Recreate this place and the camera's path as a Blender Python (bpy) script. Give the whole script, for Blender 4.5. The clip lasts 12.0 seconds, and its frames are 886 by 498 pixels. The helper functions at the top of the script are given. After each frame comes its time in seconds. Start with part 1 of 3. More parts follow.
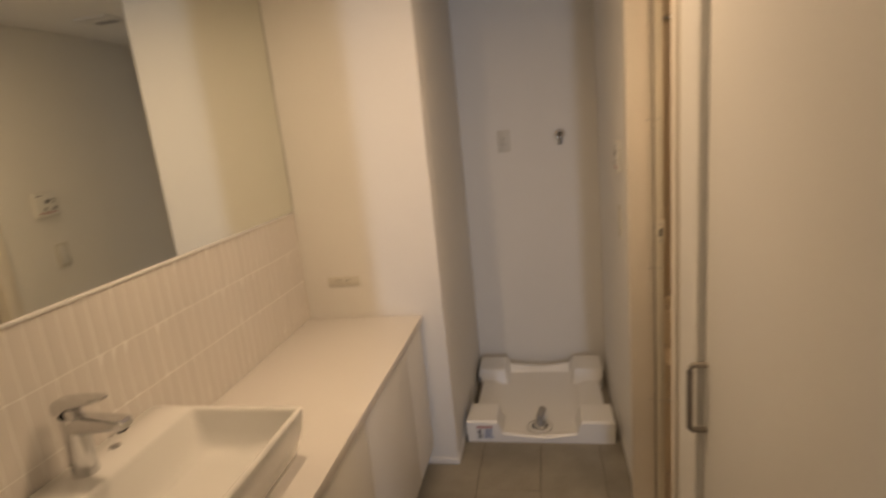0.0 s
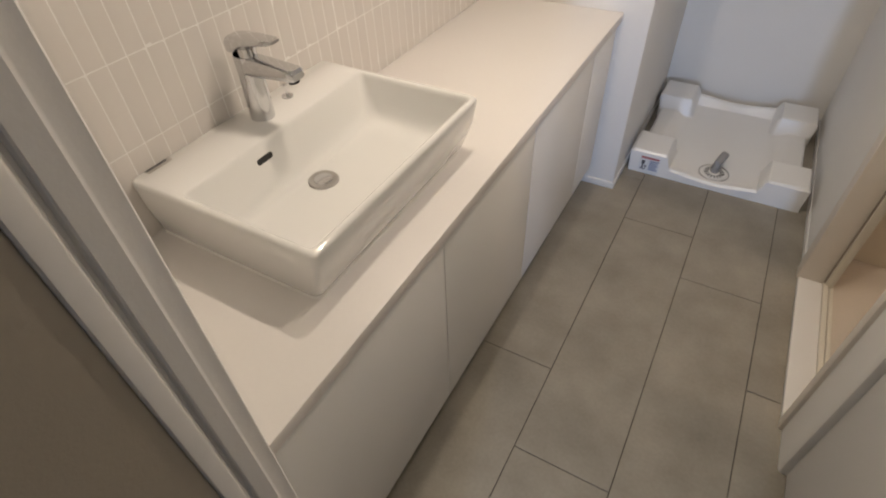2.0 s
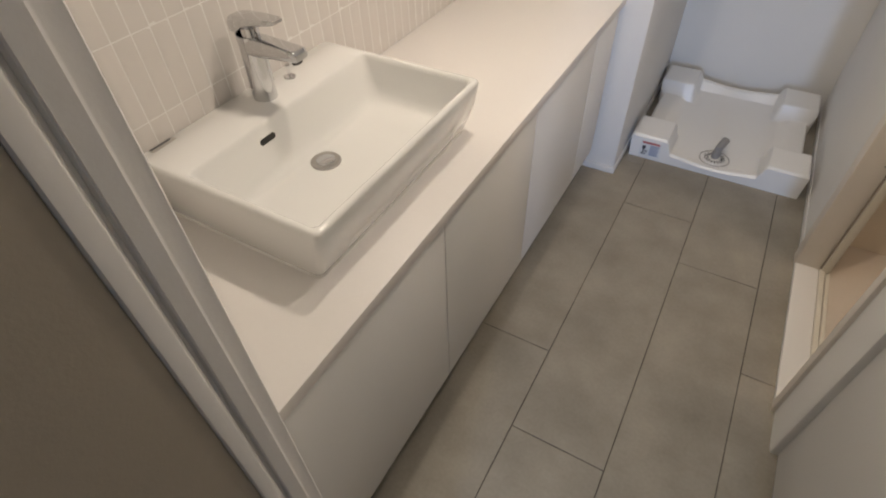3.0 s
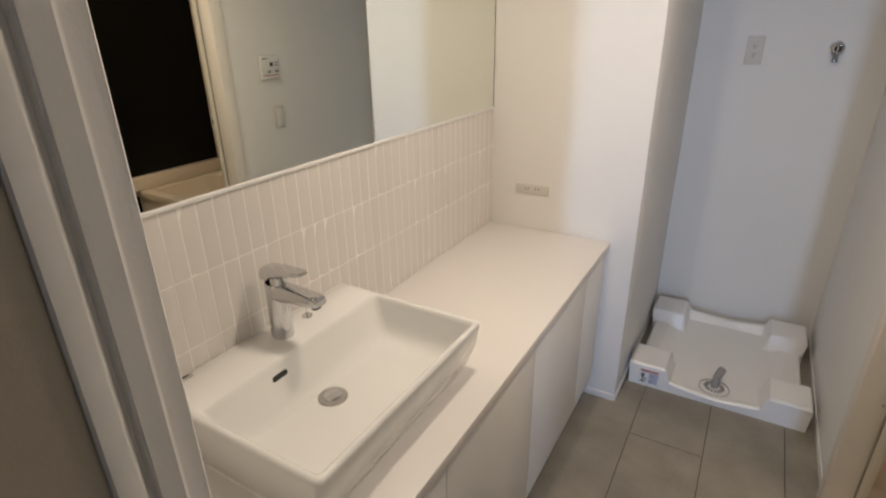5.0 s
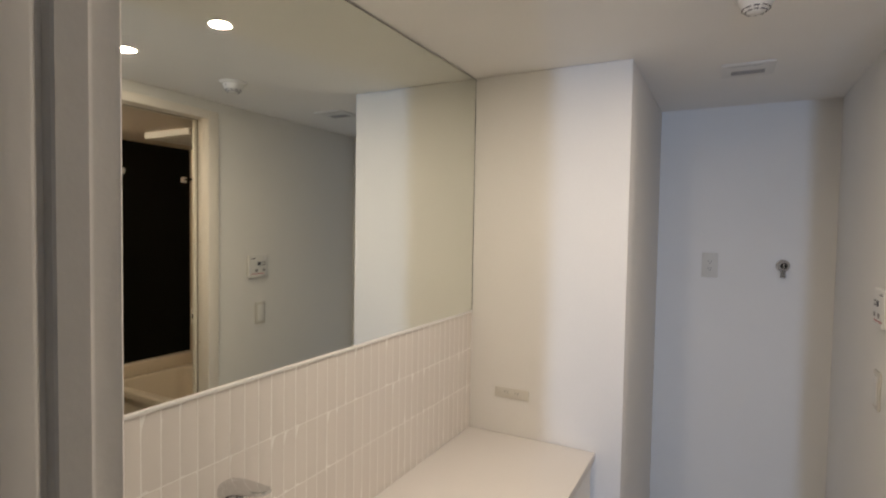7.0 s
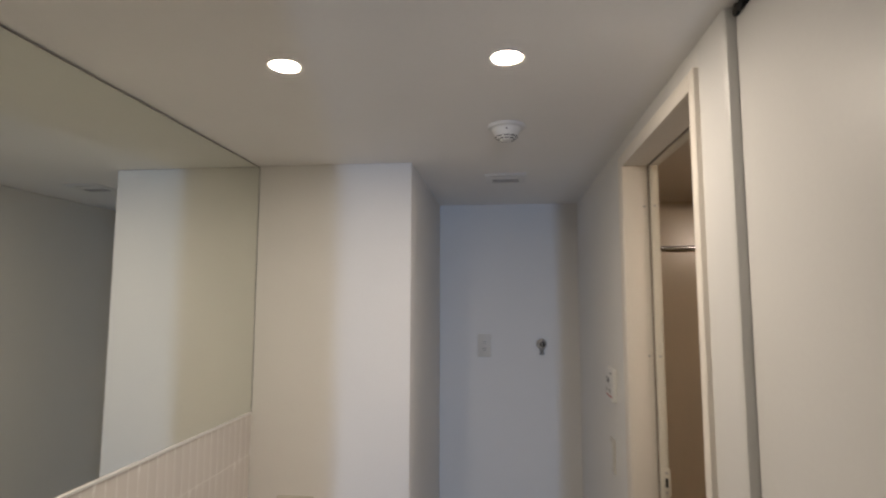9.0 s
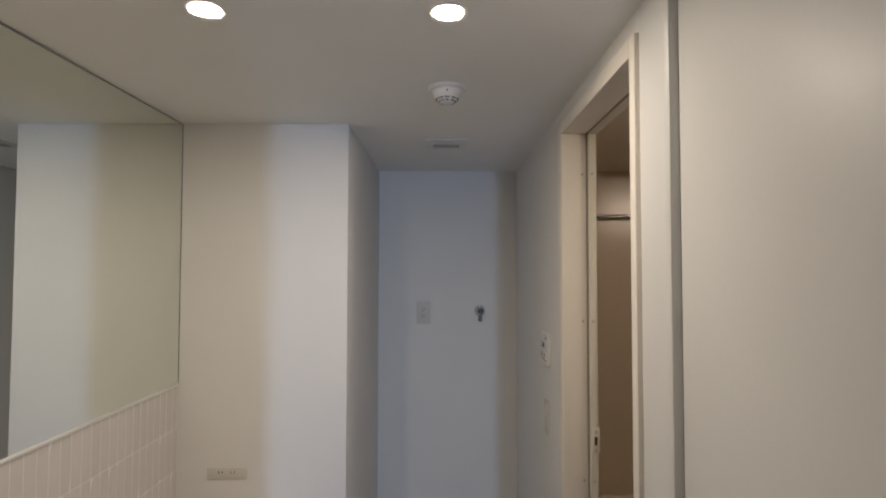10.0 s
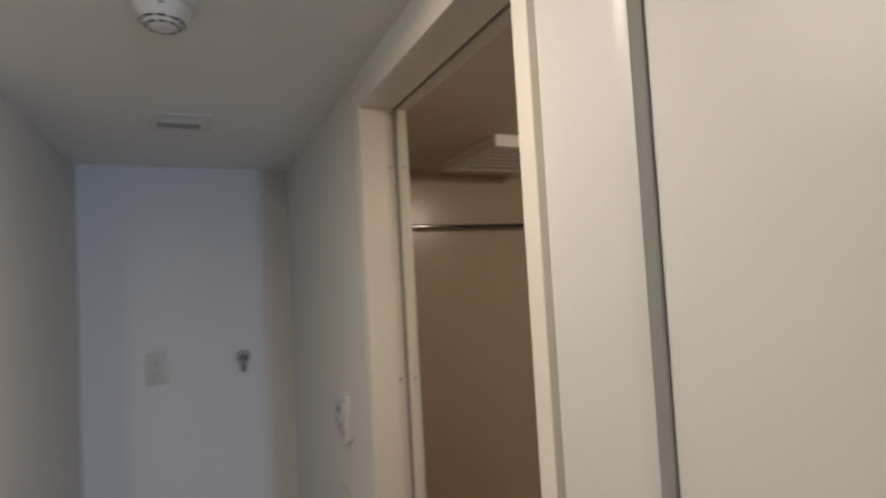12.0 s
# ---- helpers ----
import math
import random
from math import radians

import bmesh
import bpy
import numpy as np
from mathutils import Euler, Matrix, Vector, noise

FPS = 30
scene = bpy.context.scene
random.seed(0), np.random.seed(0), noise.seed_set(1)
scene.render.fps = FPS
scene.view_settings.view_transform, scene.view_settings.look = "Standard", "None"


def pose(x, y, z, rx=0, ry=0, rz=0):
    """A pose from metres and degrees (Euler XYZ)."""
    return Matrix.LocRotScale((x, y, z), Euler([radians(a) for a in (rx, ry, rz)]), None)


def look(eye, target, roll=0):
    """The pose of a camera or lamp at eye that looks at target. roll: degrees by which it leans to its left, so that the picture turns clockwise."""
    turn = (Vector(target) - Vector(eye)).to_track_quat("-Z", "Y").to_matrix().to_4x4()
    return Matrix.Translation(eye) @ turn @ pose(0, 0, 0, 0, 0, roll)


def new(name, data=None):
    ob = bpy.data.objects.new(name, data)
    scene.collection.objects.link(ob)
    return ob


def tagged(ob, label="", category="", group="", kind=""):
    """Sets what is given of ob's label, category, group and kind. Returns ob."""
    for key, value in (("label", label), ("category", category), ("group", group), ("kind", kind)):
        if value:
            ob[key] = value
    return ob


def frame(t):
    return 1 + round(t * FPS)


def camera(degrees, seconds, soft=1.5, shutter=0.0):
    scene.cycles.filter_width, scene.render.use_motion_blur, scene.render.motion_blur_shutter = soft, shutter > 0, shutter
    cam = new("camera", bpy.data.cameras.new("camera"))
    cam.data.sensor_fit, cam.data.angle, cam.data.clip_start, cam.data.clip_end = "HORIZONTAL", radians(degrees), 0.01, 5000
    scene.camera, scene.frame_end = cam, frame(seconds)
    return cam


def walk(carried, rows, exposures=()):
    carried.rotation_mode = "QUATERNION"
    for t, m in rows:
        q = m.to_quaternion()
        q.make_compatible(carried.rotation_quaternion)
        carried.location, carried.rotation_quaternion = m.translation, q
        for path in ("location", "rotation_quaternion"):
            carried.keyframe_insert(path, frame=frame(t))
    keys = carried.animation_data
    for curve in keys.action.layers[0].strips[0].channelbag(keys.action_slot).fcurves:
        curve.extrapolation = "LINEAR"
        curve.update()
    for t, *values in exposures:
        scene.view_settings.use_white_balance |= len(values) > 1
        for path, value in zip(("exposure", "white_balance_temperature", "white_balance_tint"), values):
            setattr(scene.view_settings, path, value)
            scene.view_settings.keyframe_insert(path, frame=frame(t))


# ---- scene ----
cam = camera(79.88, 12.0, soft=2.0, shutter=0.35)
PATH = [
    (0, (1.059, -0.056, 1.497), (0.666, 1.852, 1.045), -5.8),
    (0.5, (1.001, 0.031, 1.470), (0.222, 1.712, 0.715), -4.7),
    (1, (0.942, 0.069, 1.444), (0.109, 1.575, 0.425), -3.6),
    (1.5, (0.906, 0.095, 1.428), (0.120, 1.435, 0.169), -2.9),
    (2, (0.909, 0.093, 1.417), (0.161, 1.326, 0.031), -2.7),
    (2.5, (0.915, 0.087, 1.416), (0.192, 1.270, -0.025), -2.6),
    (2.7, (0.915, 0.083, 1.418), (0.196, 1.262, -0.029), -2.4),
    (4.3, (0.909, 0.072, 1.464), (0.033, 1.544, 0.432), -1.0),
    (4.5, (0.914, 0.069, 1.484), (0.015, 1.575, 0.523), -1.1),
    (5, (0.922, 0.061, 1.508), (-0.019, 1.643, 0.726), -0.9),
    (5.5, (0.914, 0.063, 1.540), (-0.039, 1.703, 0.905), -0.4),
    (6, (0.918, 0.057, 1.545), (-0.054, 1.745, 1.088), -0.6),
    (6.5, (0.893, 0.065, 1.562), (-0.062, 1.796, 1.259), 0.4),
    (6.7, (0.901, 0.057, 1.532), (-0.055, 1.802, 1.329), 0.5),
    (8.3, (0.935, 0.052, 1.615), (0.289, 1.940, 1.757), 1.5),
    (8.5, (0.943, 0.064, 1.618), (0.417, 1.987, 1.779), 1.3),
    (9, (0.944, 0.072, 1.622), (0.722, 2.051, 1.814), 0.1),
    (9.5, (0.957, 0.093, 1.623), (0.907, 2.084, 1.800), -0.0),
    (10, (0.948, 0.107, 1.618), (0.949, 2.105, 1.690), 0.1),
    (10.5, (0.924, 0.123, 1.583), (0.942, 2.122, 1.524), -0.2),
    (11, (0.915, 0.191, 1.565), (0.991, 2.183, 1.408), -0.3),
    (11.5, (0.926, 0.396, 1.580), (1.272, 2.365, 1.542), -2.8),
    (12, (1.001, 0.688, 1.679), (1.840, 2.502, 1.768), -3.2),
]
EXPOSURES = [(0.0, -0.45, 9700, 17), (0.5, -0.3, 7500, 13), (1.5, 0.09, 6550, 10), (2.7, 0.14, 6250, 9), (5.0, -0.01, 6450, 9), (6.5, -0.13, 6450, 9), (8.3, -0.36, 6350, 9), (9.0, -0.53, 6200, 9), (9.5, -0.6, 6150, 9), (10.5, -0.68, 6150, 8), (12.0, -0.76, 6150, 8)]
walk(cam, [(t, look(eye, target, roll)) for t, eye, target, roll in PATH], EXPOSURES)

# ---------------------------------------------------------------- light
world = bpy.data.worlds.new("world")
scene.world = world
world.use_nodes = True
wn = world.node_tree
sky = wn.nodes.new("ShaderNodeTexSky")
sky.sky_type = "NISHITA"
sky.sun_disc = False
sky.sun_elevation, sky.sun_rotation = radians(35), radians(60)
wn.links.new(sky.outputs[0], wn.nodes["Background"].inputs[0])
wn.nodes["Background"].inputs[1].default_value = 0.1

LAMP_GLOW, DAY_WATTS, BATH_GLOW = 640.0, 13.2, 68.0
LAMPS = [(0.958, 1.176), (0.464, 1.166)]
CEIL = 2.143
RW = 1.332          # face of the east wall
PX, PY = 0.605, 2.018  # corner of the pier
BACK = 2.954
JX = 0.706           # face of the jamb at the way in


def lamp(name, m, kind, watts, colour, size, size_y=None, spread=180):
    d = bpy.data.lights.new(name, "AREA")
    d.shape = kind
    d.energy, d.color, d.size, d.spread = watts, colour, size, radians(spread)
    if size_y:
        d.size_y = size_y
    ob = new(name, d)
    ob.matrix_world = m
    return ob


# daylight standing in the tall hall window behind the camera, facing the washroom
lamp("window_daylight", pose(1.489, -3.18, 1.12, 90, 0, 12.5), "RECTANGLE", DAY_WATTS, (0.44, 0.63, 1.0), 0.07, 1.9, 80)


# ---------------------------------------------------------------- materials
def material(name, colour, rough=0.5, metal=0.0, vary=0.06, scale=6.0, bump=0.0, bump_scale=200.0, fine=0.03, coat=0.0, island=0.0, spec=0.5, stretch=(1, 1, 1)):
    """A surface with broad and fine variation of tone and roughness, and fine relief."""
    m = bpy.data.materials.new(name)
    m.use_nodes = True
    nt = m.node_tree
    b = nt.nodes["Principled BSDF"]
    b.inputs["Metallic"].default_value = metal
    b.inputs["Coat Weight"].default_value = coat
    b.inputs["Coat Roughness"].default_value = 0.06
    b.inputs["Specular IOR Level"].default_value = spec
    mp = nt.nodes.new("ShaderNodeMapping")
    mp.inputs["Scale"].default_value = stretch
    geo = nt.nodes.new("ShaderNodeNewGeometry")
    nt.links.new(geo.outputs["Position"], mp.inputs[0])
    n1 = nt.nodes.new("ShaderNodeTexNoise")
    n1.inputs["Scale"].default_value, n1.inputs["Detail"].default_value = scale, 4
    n2 = nt.nodes.new("ShaderNodeTexNoise")
    n2.inputs["Scale"].default_value, n2.inputs["Detail"].default_value = scale * 18, 3
    for n in (n1, n2):
        nt.links.new(mp.outputs[0], n.inputs["Vector"])
    mix = nt.nodes.new("ShaderNodeMath")
    mix.operation = "MULTIPLY_ADD"
    nt.links.new(n1.outputs[0], mix.inputs[0])
    mix.inputs[1].default_value = 2 * vary
    fin = nt.nodes.new("ShaderNodeMath")
    fin.operation = "MULTIPLY_ADD"
    nt.links.new(n2.outputs[0], fin.inputs[0])
    fin.inputs[1].default_value, fin.inputs[2].default_value = 2 * fine, 1 - vary - fine
    nt.links.new(fin.outputs[0], mix.inputs[2])
    tone = mix
    if island:
        oi = nt.nodes.new("ShaderNodeObjectInfo")
        ad = nt.nodes.new("ShaderNodeMath")
        ad.operation = "MULTIPLY_ADD"
        nt.links.new(oi.outputs["Random"], ad.inputs[0])
        ad.inputs[1].default_value = 2 * island
        su = nt.nodes.new("ShaderNodeMath")
        su.operation = "SUBTRACT"
        nt.links.new(mix.outputs[0], su.inputs[0])
        su.inputs[1].default_value = island
        nt.links.new(su.outputs[0], ad.inputs[2])
        tone = ad
    sc = nt.nodes.new("ShaderNodeVectorMath")
    sc.operation = "SCALE"
    sc.inputs[0].default_value = colour
    nt.links.new(tone.outputs[0], sc.inputs["Scale"])
    nt.links.new(sc.outputs[0], b.inputs["Base Color"])
    ro = nt.nodes.new("ShaderNodeMath")
    ro.operation = "MULTIPLY_ADD"
    nt.links.new(n1.outputs[0], ro.inputs[0])
    ro.inputs[1].default_value, ro.inputs[2].default_value = rough * 0.3, rough * 0.85
    nt.links.new(ro.outputs[0], b.inputs["Roughness"])
    if bump:
        n3 = nt.nodes.new("ShaderNodeTexNoise")
        n3.inputs["Scale"].default_value, n3.inputs["Detail"].default_value = bump_scale, 2
        nt.links.new(mp.outputs[0], n3.inputs["Vector"])
        bp = nt.nodes.new("ShaderNodeBump")
        bp.inputs["Strength"].default_value, bp.inputs["Distance"].default_value = bump, 0.002
        nt.links.new(n3.outputs[0], bp.inputs["Height"])
        nt.links.new(bp.outputs[0], b.inputs["Normal"])
    return m


def glow(name, colour, strength):
    m = bpy.data.materials.new(name)
    m.use_nodes = True
    b = m.node_tree.nodes["Principled BSDF"]
    b.inputs["Base Color"].default_value = (*colour, 1)
    b.inputs["Emission Color"].default_value = (*colour, 1)
    b.inputs["Emission Strength"].default_value = strength
    return m


PAPER = material("wallpaper", (0.82, 0.805, 0.775), 0.85, bump=0.35, bump_scale=420, vary=0.02, fine=0.015)
CEILPAPER = material("ceiling_paper", (0.86, 0.845, 0.82), 0.9, bump=0.3, bump_scale=380, vary=0.02, fine=0.015)
TRIM = material("white_trim", (0.76, 0.75, 0.73), 0.38, vary=0.015, fine=0.01)
JAMB = material("jamb_sheet", (0.86, 0.84, 0.81), 0.75, spec=0.12, vary=0.02, fine=0.02, bump=0.06, bump_scale=260)
CREAM = material("cream_frame", (0.80, 0.745, 0.67), 0.6, vary=0.03, fine=0.02)
LEAF = material("door_sheet", (0.71, 0.70, 0.68), 0.43, spec=0.4, vary=0.015, fine=0.02, bump=0.05, bump_scale=300)
CABINET = material("cabinet_melamine", (0.82, 0.815, 0.80), 0.4, vary=0.012, fine=0.01)
TOP = material("worktop_acrylic", (0.79, 0.76, 0.735), 0.42, vary=0.015, fine=0.015)
CERAMIC = material("white_ceramic", (0.81, 0.808, 0.79), 0.05, vary=0.008, fine=0.004, coat=0.6)
CHROME = material("chrome", (0.66, 0.66, 0.67), 0.06, 1.0, vary=0.02, fine=0.01)
TAPMETAL = material("dull_chrome", (0.40, 0.41, 0.43), 0.12, 1.0, vary=0.05, fine=0.03)
STEEL = material("brushed_steel", (0.50, 0.48, 0.46), 0.32, 1.0, vary=0.05, fine=0.05)
BRONZE = material("satin_nickel", (0.36, 0.33, 0.30), 0.36, 1.0, vary=0.04, fine=0.04)
PLASTIC = material("white_plastic", (0.76, 0.75, 0.72), 0.38, vary=0.015, fine=0.01)
PLATE = material("outlet_plastic", (0.66, 0.635, 0.575), 0.42, vary=0.02, fine=0.01)
IVORY = material("ivory_plastic", (0.70, 0.66, 0.57), 0.4, vary=0.02, fine=0.01)
PANWHITE = material("pan_plastic", (0.86, 0.855, 0.84), 0.30, vary=0.015, fine=0.01)
SEAL = material("rubber_seal", (0.30, 0.26, 0.21), 0.6, vary=0.05)
GREY = material("grey_plastic", (0.30, 0.29, 0.28), 0.45, vary=0.05)
VENTGREY = material("vent_grey", (0.44, 0.425, 0.40), 0.5, vary=0.04)
# near-black colour that paints the shade inside gaps, slots and holes
DARK = material("gap_shade", (0.025, 0.024, 0.022), 0.7, vary=0.1)
BLACKMETAL = material("black_metal", (0.03, 0.03, 0.032), 0.35, 0.7, vary=0.1)
TILE = material("splash_tile", (0.715, 0.68, 0.645), 0.24, vary=0.015, fine=0.012, bump=0.12, bump_scale=45, island=0.02)
GROUT = material("white_grout", (0.86, 0.845, 0.82), 0.8, vary=0.03, fine=0.03, bump=0.3, bump_scale=500)
FLOORTILE = material("floor_stone_tile", (0.285, 0.260, 0.216), 0.42, vary=0.44, scale=5.5, fine=0.12, bump=0.05, bump_scale=160, island=0.035)
JOINT = material("floor_joint", (0.035, 0.022, 0.016), 0.8, vary=0.1)
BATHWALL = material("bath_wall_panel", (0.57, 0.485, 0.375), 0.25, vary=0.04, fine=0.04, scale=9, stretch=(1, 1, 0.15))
BATHBLACK = material("bath_black_panel", (0.008, 0.0078, 0.006), 0.22, vary=0.04, fine=0.02, spec=0.08)
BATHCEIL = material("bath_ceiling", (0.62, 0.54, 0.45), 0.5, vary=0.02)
BATHFLOOR = material("bath_floor", (0.60, 0.53, 0.45), 0.55, vary=0.05, bump=0.4, bump_scale=150)
TUB = material("tub_acrylic", (0.78, 0.70, 0.58), 0.16, vary=0.01, fine=0.01)
# hall paper darkened and browned so its colour carries the dim hall's shade
HALLWALL = material("hall_wallpaper_shaded", (0.46, 0.41, 0.33), 0.85, bump=0.08, bump_scale=420, vary=0.03)
HALLFLOOR = material("hall_floor", (0.22, 0.19, 0.16), 0.5, vary=0.12, scale=4)
INK = material("print_ink", (0.06, 0.06, 0.07), 0.5)
INKRED = material("print_red", (0.45, 0.10, 0.10), 0.5)
INKBLUE = material("print_blue", (0.10, 0.16, 0.34), 0.5)
PAPERLABEL = material("label_paper", (0.78, 0.79, 0.80), 0.5, vary=0.02)
SILVERLABEL = material("silver_label", (0.42, 0.40, 0.37), 0.4, 0.3)
BATHLENS = glow("bath_lamp_lens", (1.0, 0.79, 0.60), BATH_GLOW)
LENS = glow("lamp_lens", (1.0, 0.835, 0.665), LAMP_GLOW)

MIRROR = bpy.data.materials.new("mirror_silver")
MIRROR.use_nodes = True
mb = MIRROR.node_tree.nodes["Principled BSDF"]
mb.inputs["Base Color"].default_value = (0.83, 0.85, 0.79, 1)
mb.inputs["Metallic"].default_value, mb.inputs["Roughness"].default_value = 1.0, 0.0
GLASS = bpy.data.materials.new("window_glass")
GLASS.use_nodes = True
gb = GLASS.node_tree.nodes["Principled BSDF"]
gb.inputs["Transmission Weight"].default_value, gb.inputs["Roughness"].default_value = 1.0, 0.0


# ---------------------------------------------------------------- mesh helpers
def mesh_of(name, bm, mat, smooth=True, sharp=32):
    bmesh.ops.recalc_face_normals(bm, faces=bm.faces)
    me = bpy.data.meshes.new(name)
    bm.to_mesh(me)
    bm.free()
    me.materials.append(mat)
    if smooth:
        for p in me.polygons:
            p.use_smooth = True
        me.set_sharp_from_angle(angle=radians(sharp))
    return me


def part(name, bm, mat, parent=None, label="", at=(0, 0, 0), sharp=32):
    ob = new(name, mesh_of(name, bm, mat, True, sharp))
    ob.location = at
    if parent is not None:
        ob.parent = parent
    return tagged(ob, label)


def thing(name, at, label, category, group=""):
    ob = new(name)
    ob.location = at
    ob.empty_display_size = 0.05
    return tagged(ob, label, category, group)


def box(a, b, bevel=0.0, segs=2, bm=None):
    own = bmesh.new()
    mid = [(p + q) / 2 for p, q in zip(a, b)]
    bmesh.ops.create_cube(own, size=1, matrix=Matrix.Translation(mid) @ Matrix.Diagonal([q - p for p, q in zip(a, b)] + [1]))
    if bevel:
        bmesh.ops.bevel(own, geom=own.edges[:], offset=bevel, segments=segs, affect="EDGES", profile=0.5)
    return join(bm, own)


def join(bm, own):
    if bm is None:
        return own
    me = bpy.data.meshes.new("scrap")
    own.to_mesh(me)
    own.free()
    bm.from_mesh(me)
    bpy.data.meshes.remove(me)
    return bm


def lathe(profile, n=32, m=None, bm=None):
    """Turns (radius, height) pairs round z."""
    own = bmesh.new()
    rings = []
    for r, z in profile:
        if r < 1e-6:
            rings.append([own.verts.new((0, 0, z))])
        else:
            rings.append([own.verts.new((r * math.cos(2 * math.pi * i / n), r * math.sin(2 * math.pi * i / n), z)) for i in range(n)])
    for p, q in zip(rings, rings[1:]):
        for i in range(n):
            j = (i + 1) % n
            vs = [p[i % len(p)], p[j % len(p)], q[j % len(q)], q[i % len(q)]]
            vs = list(dict.fromkeys(vs))
            if len(vs) > 2:
                own.faces.new(vs)
    if m is not None:
        own.transform(m)
    return join(bm, own)


def tube(points, r, n=14, bm=None):
    """A round bar along points."""
    own = bmesh.new()
    pts = [Vector(p) for p in points]
    rings = []
    for k, p in enumerate(pts):
        d = (pts[min(k + 1, len(pts) - 1)] - pts[max(k - 1, 0)]).normalized()
        side = d.cross(Vector((0.31, 0.12, 0.94))).normalized()
        up = side.cross(d)
        rings.append([own.verts.new(p + r * (math.cos(a) * side + math.sin(a) * up)) for a in [2 * math.pi * i / n for i in range(n)]])
    for p, q in zip(rings, rings[1:]):
        for i in range(n):
            own.faces.new((p[i], p[(i + 1) % n], q[(i + 1) % n], q[i]))
    own.faces.new(rings[0][::-1])
    own.faces.new(rings[-1])
    return join(bm, own)


def loft(rings, cap=True, bm=None):
    """Skins rings of equally many points."""
    own = bmesh.new()
    vs = [[own.verts.new(p) for p in r] for r in rings]
    for p, q in zip(vs, vs[1:]):
        n = len(p)
        for i in range(n):
            own.faces.new((p[i], p[(i + 1) % n], q[(i + 1) % n], q[i]))
    if cap:
        own.faces.new(vs[0][::-1])
        own.faces.new(vs[-1])
    return join(bm, own)


def prism(outline, z0, z1, bevel=0.0):
    own = loft([[(x, y, z0) for x, y in outline], [(x, y, z1) for x, y in outline]])
    if bevel:
        bmesh.ops.bevel(own, geom=[e for e in own.edges if abs(e.verts[0].co.z - e.verts[1].co.z) > 1e-6], offset=bevel, segments=2, affect="EDGES")
    return own


def rrect(x0, y0, x1, y1, r, z, n=5):
    pts = []
    for cx, cy, a0 in ((x1 - r, y1 - r, 0), (x0 + r, y1 - r, 90), (x0 + r, y0 + r, 180), (x1 - r, y0 + r, 270)):
        for k in range(n + 1):
            a = radians(a0 + 90 * k / n)
            pts.append((cx + r * math.cos(a), cy + r * math.sin(a), z))
    return pts


def structure(name, bm, mat, label=""):
    return tagged(part(name, bm, mat), label, kind="structure")


# ---------------------------------------------------------------- the shell
floor = structure("floor", box((-0.1, 0.0, -0.1), (RW + 0.06, BACK + 0.1, -0.004)), JOINT, "dark joints under grey stone-look floor tiles")
wall_west = structure("wall_west", box((-0.14, 0.179, 0), (-0.012, PY, CEIL)), PAPER, "white papered wall behind the vanity")
structure("wall_pier", box((-0.14, PY, 0), (PX, BACK, CEIL), 0.003), PAPER, "white papered pier at the end of the vanity")
structure("wall_north", box((-0.12, BACK, 0), (RW + 0.12, BACK + 0.1, CEIL)), PAPER, "white papered wall of the laundry alcove")
OPEN0, OPEN1, HEAD = 1.183, 1.800, 2.052   # the bathroom doorway
EW = RW + 0.014   # papered face beyond the casing
structure("wall_east", box((EW, OPEN1 + 0.03, 0), (RW + 0.08, BACK, CEIL)), PAPER, "white papered wall beside the laundry alcove")
structure("wall_east_lintel", box((RW + 0.0095, OPEN0 - 0.0305, HEAD + 0.002), (RW + 0.08, OPEN1 + 0.03, CEIL)), PAPER, "white papered strip over the bathroom doorway")
structure("ceiling", box((-0.12, 0.0, CEIL), (1.42, BACK + 0.1, CEIL + 0.1)), CEILPAPER, "white papered ceiling")
structure("wall_partition", box((-0.12, 0.137, 0), (JX - 0.05, 0.179, CEIL)), PAPER, "thin white partition at the end of the vanity")

# baseboards
structure("baseboard", box((0.44, PY - 0.006, 0), (PX, PY, 0.032), 0.002), TRIM, "low white baseboard")
structure("baseboard", box((PX, PY - 0.006, 0), (PX + 0.006, BACK - 0.006, 0.032), 0.002), TRIM, "low white baseboard")
structure("baseboard", box((PX, BACK - 0.006, 0), (EW, BACK, 0.032), 0.002), TRIM, "low white baseboard")
structure("baseboard", box((EW - 0.006, OPEN1 + 0.061, 0), (EW, BACK - 0.006, 0.032), 0.002), TRIM, "low white baseboard")

# the casing of the bathroom doorway, in the east wall
door_1 = tagged(new("door_1"), "cream bathroom doorway with white casing, standing open", "doorway", kind="structure")
part("casing", box((RW - 0.002, OPEN1, 0), (RW + 0.077, OPEN1 + 0.06, HEAD + 0.04), 0.003), CREAM, door_1)
part("casing", box((RW - 0.002, OPEN0 - 0.031, 0), (RW + 0.077, OPEN0, HEAD + 0.04), 0.003), CREAM, door_1)
part("casing", box((RW - 0.002, OPEN0, HEAD), (RW + 0.077, OPEN1, HEAD + 0.04), 0.003), CREAM, door_1)
part("seal", box((RW + 0.077, OPEN1 - 0.003, 0.02), (RW + 0.082, OPEN1 + 0.03, HEAD), 0.0), SEAL, door_1, "brown rubber seal")
part("seal", box((RW + 0.077, OPEN0, HEAD - 0.003), (RW + 0.0805, OPEN1, HEAD + 0.03), 0.0), SEAL, door_1, "dark rubber seal")
uf0, uf1 = RW + 0.082, RW + 0.112
part("bath_frame", box((uf0, OPEN1 - 0.012, 0), (uf0 + 0.022, OPEN1 + 0.06, HEAD + 0.04), 0.002), IVORY, door_1, "ivory bathroom door frame")
